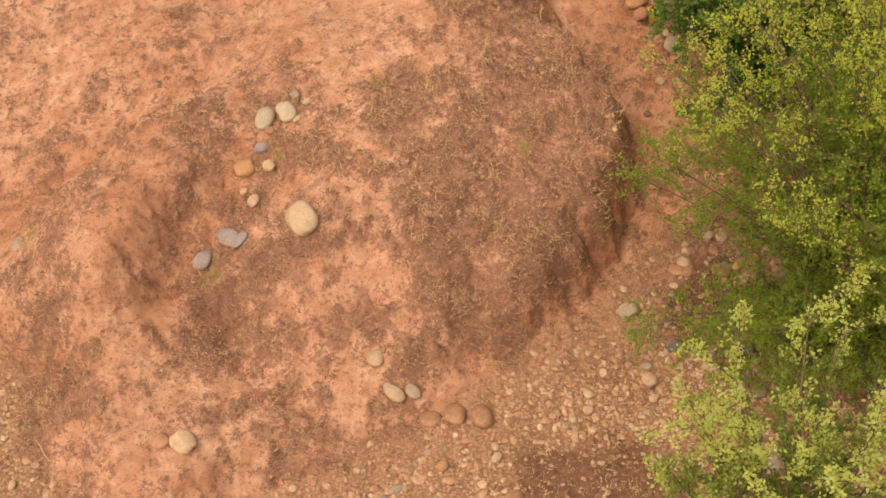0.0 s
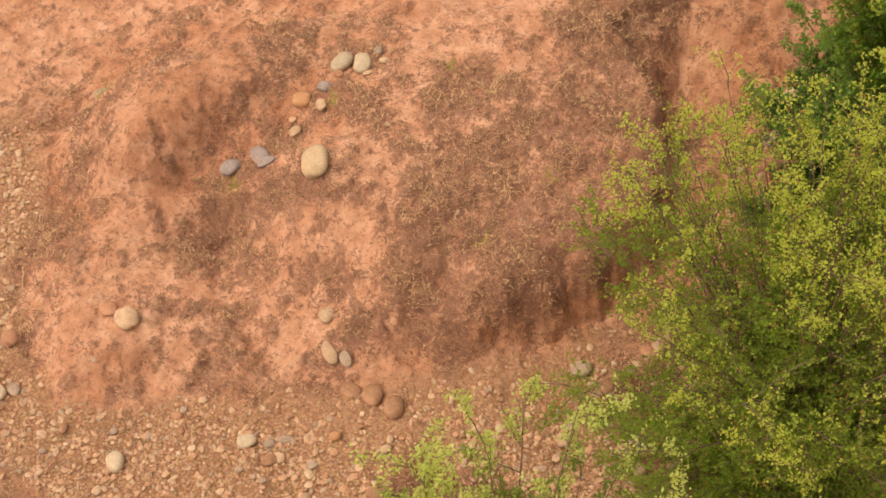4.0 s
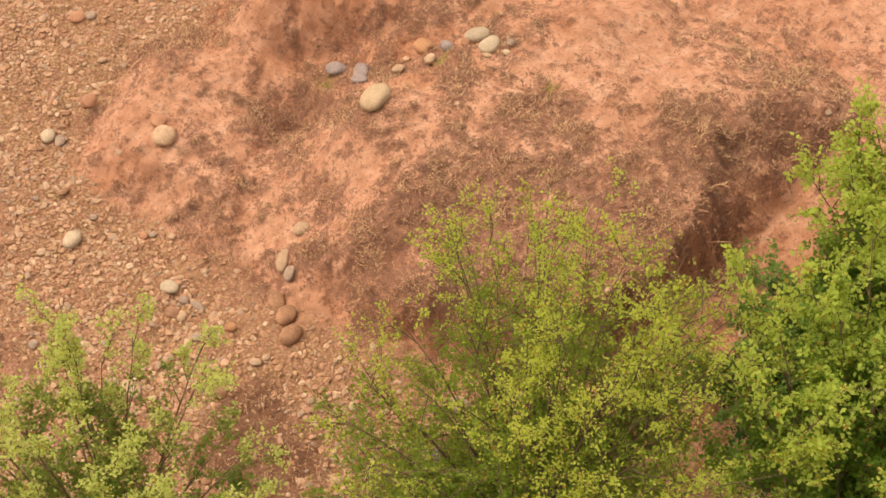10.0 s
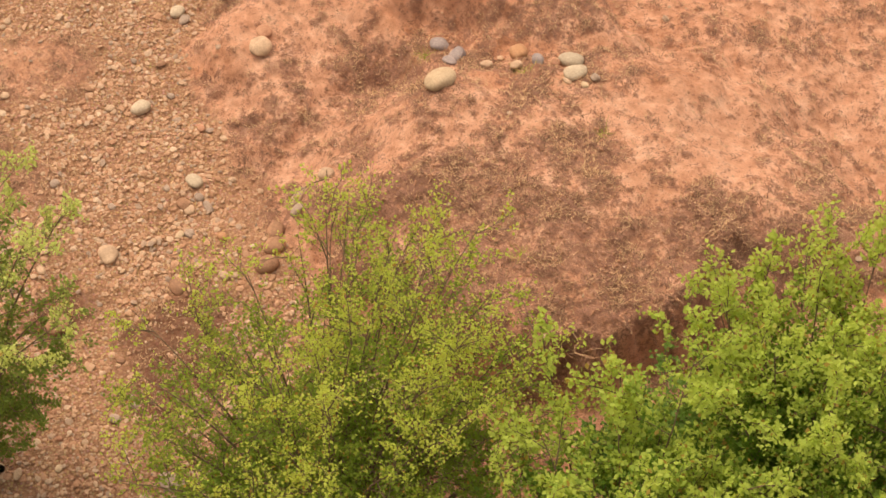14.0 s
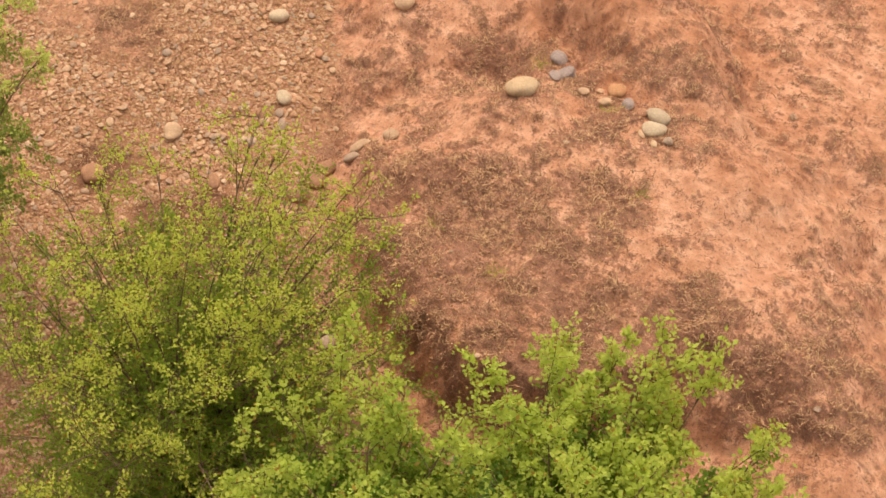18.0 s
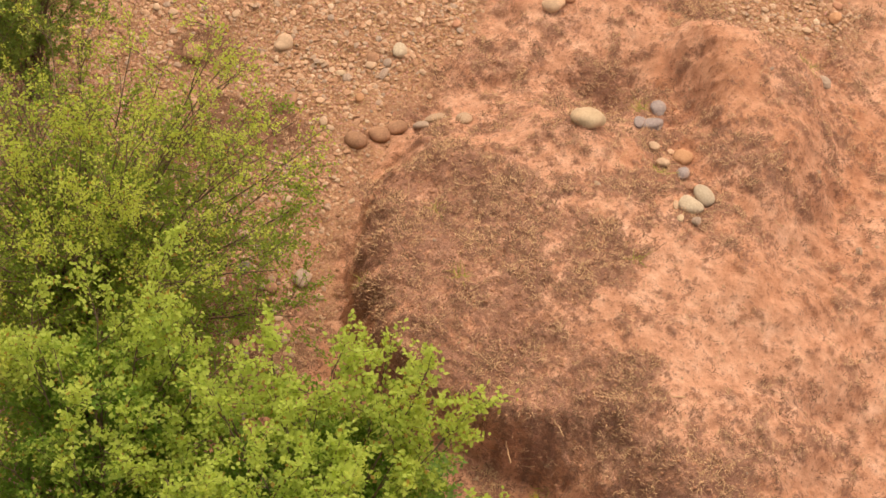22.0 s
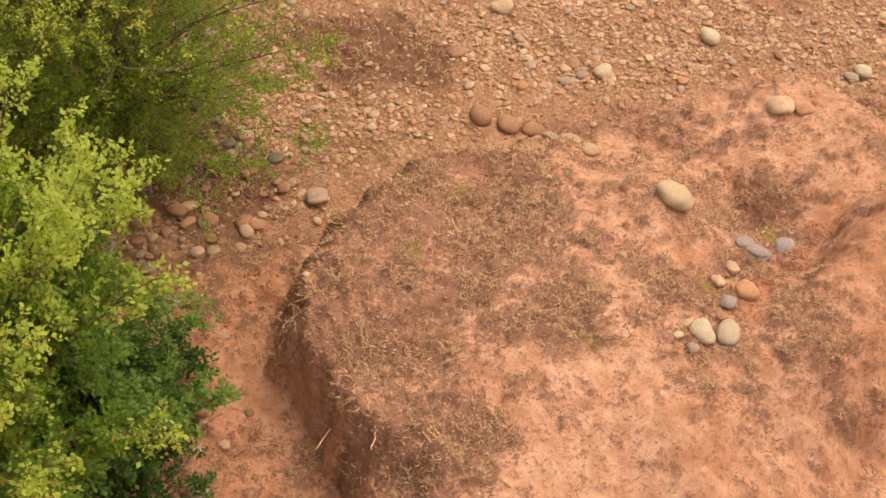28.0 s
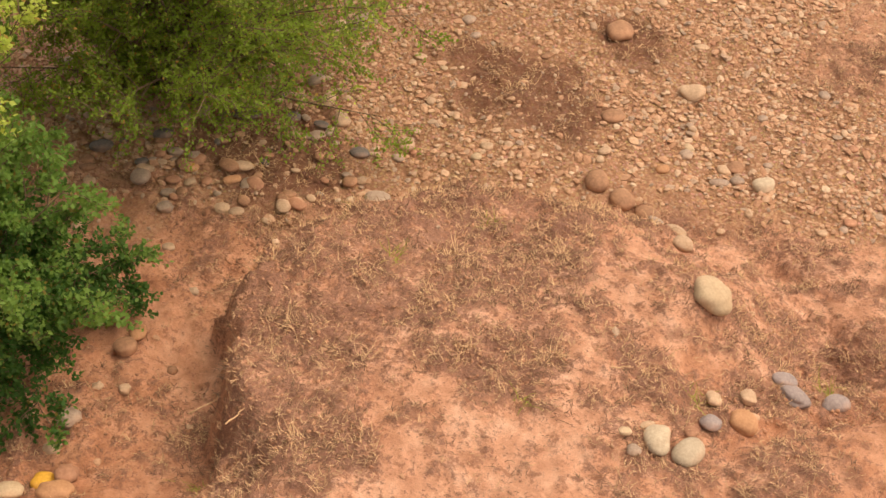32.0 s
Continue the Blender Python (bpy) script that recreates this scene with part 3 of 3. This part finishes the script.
def pebbles(name, count, low, high, cuts, chance, mat, rng, flat=0.6, bury=0.2, smooth=True):
    v, f = BALLS[cuts]
    x, y, size = scatter(count, low, high, chance, rng)
    z = height(x, y)
    ax = size[:, None] / 2 * np.stack([np.ones(count), rng.uniform(0.6, 0.95, count), rng.uniform(0.4, 0.75, count) * flat / 0.6], 1)
    a = rng.uniform(0, math.tau, count)
    q = v[None] * (1 + 0.18 * np.sin(2.3 * v[None] @ rng.randn(count, 3, 1) + rng.uniform(0, 6, (count, 1, 1)))) * ax[:, None]
    tilt = rng.normal(0, 0.25, (count, 1))
    q = np.stack([q[..., 0], q[..., 1], q[..., 2] + tilt * q[..., 0]], -1)
    c, s = np.cos(a)[:, None], np.sin(a)[:, None]
    q = np.stack([q[..., 0] * c - q[..., 1] * s + x[:, None], q[..., 0] * s + q[..., 1] * c + y[:, None], q[..., 2] + (z + ax[:, 2] * (1 - 2 * bury))[:, None]], -1)
    faces = f[None] + (np.arange(count) * len(v))[:, None, None]
    return mesh_of(name, q.reshape(-1, 3), faces.reshape(-1, 3), mat, smooth)


def bed(x, y):
    """Where the coarse gravel lies: the middle of the wash."""
    g = np.clip(sample(gravel, x, y), 0, 1)
    return np.clip(g ** 1.6 * (0.7 + 0.6 * layers(x, y, 0.4, 3, 14)), 0.003, 1)


def strewn(x, y):
    g = sample(gravel, x, y)
    return np.clip(g * (0.62 + 0.75 * layers(x, y, 0.4, 3, 14)), 0.003, 1)


rng = np.random.RandomState(21)
tagged(new("coarse_gravel", pebbles("coarse_gravel", 6200, 0.036, 0.076, 1, bed, GRAVEL, rng, 0.42, 0.32, False)), "mixed tan, pink and brown river gravel lying in the wash", "gravel", kind="stuff")
tagged(new("gravel", pebbles("gravel", 16500, 0.020, 0.048, 0, bed, GRAVEL, rng, 0.46, 0.30, False)), "tan, pink and grey rounded pebbles lying in the wash", "gravel", kind="stuff")
tagged(new("fine_gravel", pebbles("fine_gravel", 12000, 0.012, 0.028, 1, strewn, GRAVEL, rng)), "fine tan and pink gravel between the larger stones", "gravel", kind="stuff")


def crumbs(x, y):
    l, g, b = sample(litter, x, y), sample(gravel, x, y), sample(bare, x, y)
    return np.clip(0.5 * l + 0.3 * b - 0.15 - 0.5 * g, 0.0, 1) * ramp(1.2 + layers(x, y, 0.4, 3, 3))


tagged(new("earth_clods", pebbles("earth_clods", 5000, 0.010, 0.034, 1, crumbs, CLOD, rng, 0.6, 0.42)), "small crumbly clods of red earth on the ground", "clods", kind="stuff")


# ---- dry grass ----
def blades(name, x, y, count, length, width, mat, rng, spread=0.02, lift=0.75):
    """Arching, curled blades in tufts; one tuft of so many blades at each place."""
    n = len(x) * count
    bx, by = np.repeat(x, count) + rng.normal(0, spread, n), np.repeat(y, count) + rng.normal(0, spread, n)
    bz = height(bx, by) - 0.004
    a = rng.uniform(0, math.tau, n)
    tall = np.repeat(rng.uniform(0.6, 1.3, len(x)), count) * length * rng.uniform(0.4, 1.2, n)
    rise = np.radians(rng.uniform(15, 85, n)) * lift
    bend = rng.uniform(-0.2, 1.5, n)
    sway = rng.normal(0, 1.1, n)
    rows, p = [], np.stack([bx, by, bz], 1)
    for k in range(4):
        w = width * (1 - 0.28 * k)
        side = np.stack([-np.sin(a), np.cos(a), np.zeros(n)], 1) * w / 2
        rows += [p - side, p + side]
        e = rise - bend * k / 3
        p = p + np.stack([np.cos(a) * np.cos(e), np.sin(a) * np.cos(e), np.sin(e)], 1) * (tall / 3)[:, None]
        p[:, 2] = np.maximum(p[:, 2], bz + 0.005)
        a = a + sway / 3
    v = np.stack(rows, 1)
    f = np.array([[0, 1, 3, 2], [2, 3, 5, 4], [4, 5, 7, 6]])
    return mesh_of(name, v.reshape(-1, 3), (f[None] + (np.arange(n) * 8)[:, None, None]).reshape(-1, 4), mat)


rng = np.random.RandomState(35)
tagged(new("dry_grass", blades("dry_grass", tuft_x, tuft_y, 6, 0.056, 0.0055, STRAW, rng, 0.020)), "sparse straw-coloured dry grass on the earth", "grass", kind="stuff")
x, y, _ = scatter(2000, 0, 1, turf, rng)
tagged(new("loose_straw", blades("loose_straw", x, y, 3, 0.060, 0.0062, STRAW, rng, 0.030, 0.35)), "loose dry straw lying on the earth", "grass", kind="stuff")
x, y, _ = scatter(3600, 0, 1, turf, rng)
tagged(new("dead_grass", blades("dead_grass", x, y, 7, 0.052, 0.007, DULL, rng, 0.024, 0.5)), "matted brown dead grass lying on the mound", "grass", kind="stuff")


def grass_tuft(x, y, size, count, mat, label, seed):
    rng = np.random.RandomState(seed)
    root = tagged(new("grass_tuft"), label, "grass tuft", "grass tufts")
    for k in range(count):
        part("blade", blades("blade", np.array([x]), np.array([y]), 1, size, 0.006, mat, rng, 0.022), root)
    return root


for k, (x, y) in enumerate(((-0.50, -1.06), (2.15, -0.35), (-2.02, 0.20), (-1.55, -0.35), (-1.25, 0.25), (-2.05, -1.75), (0.25, -0.55), (0.78, 0.16))):
    grass_tuft(x, y, 0.12, 18, WEED, "yellow-green grass tuft on the red earth", 300 + k)
rng = np.random.RandomState(8)
x, y, _ = scatter(24, 0, 1, turf, rng)
for k in range(24):
    grass_tuft(float(x[k]), float(y[k]), 0.13, 14, STRAW, "pale straw-coloured tuft of dry grass", 400 + k)


# ---- shrubs ----
def tube(points, radii, sides):
    """Vertices and faces of a tapering tube along points."""
    points = np.asarray(points)
    along = np.gradient(points, axis=0)
    along /= np.linalg.norm(along, axis=1, keepdims=True) + 1e-9
    side = np.cross(along, (0.31, 0.17, 0.93))
    side /= np.linalg.norm(side, axis=1, keepdims=True) + 1e-9
    other = np.cross(along, side)
    a = np.arange(sides) / sides * math.tau
    ring = side[:, None] * np.cos(a)[None, :, None] + other[:, None] * np.sin(a)[None, :, None]
    v = points[:, None] + ring * np.asarray(radii)[:, None, None]
    k, j = np.arange(len(points) - 1)[:, None] * sides, np.arange(sides)[None]
    f = np.stack([k + j, k + (j + 1) % sides, k + sides + (j + 1) % sides, k + sides + j], -1)
    return v.reshape(-1, 3), f.reshape(-1, 4)


class Bundle:
    """Collects tubes into one mesh."""

    def __init__(self):
        self.v, self.f, self.n = [], [], 0

    def add(self, points, radii, sides):
        v, f = tube(points, radii, sides)
        self.v.append(v)
        self.f.append(f + self.n)
        self.n += len(v)

    def mesh(self, name, mat):
        return mesh_of(name, np.concatenate(self.v), np.concatenate(self.f), mat)


def grown(start, way, length, count, rng, droop=0.0, wander=0.12):
    pts, p, d = [start], np.array(start, float), np.array(way, float)
    for k in range(count):
        d = d + rng.normal(0, wander, 3) + np.array([0, 0, -droop])
        d /= np.linalg.norm(d)
        p = p + d * length / count
        pts.append(p)
    return np.array(pts)


def leaflets(spots, young_lit, each, size, loose, rng):
    """Small pointed leaves in clumps round the spots."""
    n = len(spots) * each
    c = np.repeat(spots, each, 0) + rng.normal(0, loose, (n, 3))
    d = rng.normal(0, 1, (n, 3)) + (0, 0, 0.2)
    d /= np.linalg.norm(d, axis=1, keepdims=True)
    up = rng.normal(0, 0.55, (n, 3)) + (0, 0, 1)
    s = np.cross(d, up)
    s /= np.linalg.norm(s, axis=1, keepdims=True) + 1e-9
    l = size * rng.uniform(0.6, 1.35, (n, 1))
    v = np.stack([c, c + d * l * 0.5 + s * l * 0.33, c + d * l, c + d * l * 0.5 - s * l * 0.33], 1)
    return v.reshape(-1, 3), np.arange(n * 4).reshape(-1, 4), np.repeat(np.clip(np.repeat(young_lit, each) + rng.normal(0, 0.1, n), 0, 1), 4)


def shrub(label, base, crown, heights, stems, branches, twigs, reach, each, size, leaf, seed, leaf_label, skirt=0.25, loose=0.014, thin=0.0, rough=0.12):
    """A many-stemmed thorn shrub: stems from one foot to an uneven, domed crown, each with its own leafy sprays.
    crown: x, y and the two radii; heights: top of the dome, its rim and the lowest leaves."""
    rng = np.random.RandomState(seed)
    bx, by = base
    bz = float(height(bx, by))
    root = new("shrub")
    root.location = (bx, by, bz)
    tagged(root, label, "shrub", "thorn shrubs of the wash")
    foot = np.array([bx, by, bz])
    cx, cy, rx, ry = crown
    top, rim, low = heights
    stump = Bundle()
    for k in range(4):
        a = k * 1.6 + rng.rand()
        stump.add(grown(np.array([0.03 * math.cos(a), 0.03 * math.sin(a), -0.10]), (0.35 * math.cos(a), 0.35 * math.sin(a), 0.9), 0.34, 4, rng), (0.055, 0.05, 0.04, 0.034, 0.028), 8)
    part("trunk", stump.mesh("trunk", BARK), root, "short forked dark trunk")
    turn = rng.uniform(0, 6)
    for i in range(stems):
        az = i * 2.39996 + rng.uniform(-0.35, 0.35)
        r = math.sqrt((i + 0.5) / stems) * rng.uniform(0.82, 1.04)
        r = r * (1 + 0.09 * math.sin(3 * az + turn) + 0.06 * math.sin(5 * az + 2 * turn))
        z = top - (top - rim) * r * r + rng.normal(0, rough)
        spare, arms, first = thin * r * r, branches, 0.24
        if rng.rand() < skirt:
            r, z = rng.uniform(0.45, 1.0), low + (rim - low) * rng.rand() ** 1.3
            spare, arms, first = 0, int(1.5 * branches), 0.12
        tip = np.array([cx + rx * r * math.cos(az), cy + ry * r * math.sin(az), z]) - foot
        start = np.array([rng.normal(0, 0.05), rng.normal(0, 0.05), rng.uniform(0.0, 0.18)])
        t = np.linspace(0, 1, 11)[:, None]
        bow = np.array([tip[0] * 0.35, tip[1] * 0.35, max(tip[2], 0.35) * 0.72])
        path = (1 - t) ** 2 * start + 2 * t * (1 - t) * bow + t ** 2 * tip + np.cumsum(rng.normal(0, 0.012, (11, 3)), 0) * t
        wood = Bundle()
        wood.add(path, np.linspace(0.013, 0.0022, 11), 5)
        spots, young_lit = [], []
        for b in range(arms):
            at = first + (1 - first) * (b + rng.rand()) / arms
            k = min(9, int(at * 10))
            p = path[k] + (path[k + 1] - path[k]) * (at * 10 - k)
            run = path[min(10, k + 1)] - path[k]
            run /= np.linalg.norm(run) + 1e-9
            way = 0.8 * run + rng.normal(0, 0.55, 3) + (0, 0, 0.22)
            way /= np.linalg.norm(way)
            arm = grown(p, way, rng.uniform(0.28, 0.62) * (1.1 - 0.5 * at), 6, rng, 0.04, 0.10)
            wood.add(arm[::2], np.linspace(0.0045, 0.0012, 4), 4)
            tone = rng.normal(0, 0.16)
            for c in range(twigs):
                u = 0.12 + 0.88 * (c + rng.rand()) / twigs
                k = min(5, int(u * 6))
                q = arm[k] + (arm[k + 1] - arm[k]) * (u * 6 - k)
                run = arm[k + 1] - arm[k]
                w = 0.75 * run / (np.linalg.norm(run) + 1e-9) + rng.normal(0, 0.55, 3) + (0, 0, 0.10)
                w /= np.linalg.norm(w)
                twig = grown(q, w, rng.uniform(*reach) * (1.15 - 0.5 * u), 3, rng, 0.05)
                wood.add(twig[[0, 3]], (0.0018, 0.001), 3)
                for f in (0.2, 0.5, 0.8, 1.0):
                    if rng.rand() < spare:
                        continue
                    k = min(2, int(f * 3))
                    at_leaf = twig[k] + (twig[k + 1] - twig[k]) * (f * 3 - k)
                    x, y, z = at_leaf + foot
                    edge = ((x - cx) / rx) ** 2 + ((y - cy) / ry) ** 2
                    # shade put into leaf colour by depth below the dome, besides younger twig tips
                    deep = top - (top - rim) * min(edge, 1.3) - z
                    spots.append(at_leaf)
                    young_lit.append(0.92 - 0.95 * min(max(deep / 0.75, -0.1), 1) + 0.12 * (f - 0.5) + tone)
        stem = part("stem", wood.mesh("stem", BARK), root)
        if spots:
            v, f, leaf_tone = leaflets(np.array(spots), np.clip(young_lit, 0, 1), each, size, loose, rng)
            part("foliage", mesh_of("foliage", v, f, leaf, False, young_lit=leaf_tone), stem, leaf_label)
    return root


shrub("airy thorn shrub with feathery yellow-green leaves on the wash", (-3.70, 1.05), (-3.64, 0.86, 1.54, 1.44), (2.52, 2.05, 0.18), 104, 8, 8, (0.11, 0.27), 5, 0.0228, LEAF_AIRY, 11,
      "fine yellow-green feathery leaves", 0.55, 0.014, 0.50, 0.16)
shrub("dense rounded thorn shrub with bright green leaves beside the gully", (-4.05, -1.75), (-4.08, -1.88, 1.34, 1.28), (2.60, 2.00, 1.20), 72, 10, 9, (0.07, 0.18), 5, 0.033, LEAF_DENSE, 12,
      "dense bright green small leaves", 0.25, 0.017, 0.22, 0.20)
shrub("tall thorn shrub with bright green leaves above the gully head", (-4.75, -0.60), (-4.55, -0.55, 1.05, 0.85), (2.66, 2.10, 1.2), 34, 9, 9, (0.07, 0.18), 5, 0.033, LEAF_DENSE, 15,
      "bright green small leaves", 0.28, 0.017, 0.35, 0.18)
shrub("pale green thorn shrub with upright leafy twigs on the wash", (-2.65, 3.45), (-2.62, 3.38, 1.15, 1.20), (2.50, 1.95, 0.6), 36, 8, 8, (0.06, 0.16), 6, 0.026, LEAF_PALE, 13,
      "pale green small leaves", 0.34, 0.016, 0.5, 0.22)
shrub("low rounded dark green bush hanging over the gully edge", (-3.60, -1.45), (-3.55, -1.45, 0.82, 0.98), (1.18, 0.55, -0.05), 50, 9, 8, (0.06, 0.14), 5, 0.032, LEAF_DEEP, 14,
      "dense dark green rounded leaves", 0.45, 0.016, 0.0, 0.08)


# ---- fallen twigs ----
def fallen_twig(x, y, length, turn, seed):
    rng = np.random.RandomState(seed)
    c, s = math.cos(radians(turn)), math.sin(radians(turn))
    k = np.linspace(-0.5, 0.5, 6)
    px, py = x + k * length * c, y + k * length * s
    pts = np.stack([px + rng.normal(0, 0.004, 6), py + rng.normal(0, 0.004, 6), height(px, py).max() + 0.004 + 0 * k], 1)
    v, f = tube(pts, np.linspace(0.005, 0.003, 6), 6)
    return tagged(new("fallen_twig", mesh_of("fallen_twig", v, f, STRAW)), "short bleached dry twig lying on the earth", "twig", "fallen twigs")


for k, (x, y, length, turn) in enumerate(((-1.08, -2.07, 0.09, 140), (-1.82, -1.68, 0.14, 75), (2.05, 1.30, 0.30, 120), (-0.15, -0.62, 0.10, 30), (0.62, -1.42, 0.08, 100), (-2.12, -1.50, 0.18, 60))):
    fallen_twig(x, y, length, turn, 500 + k)
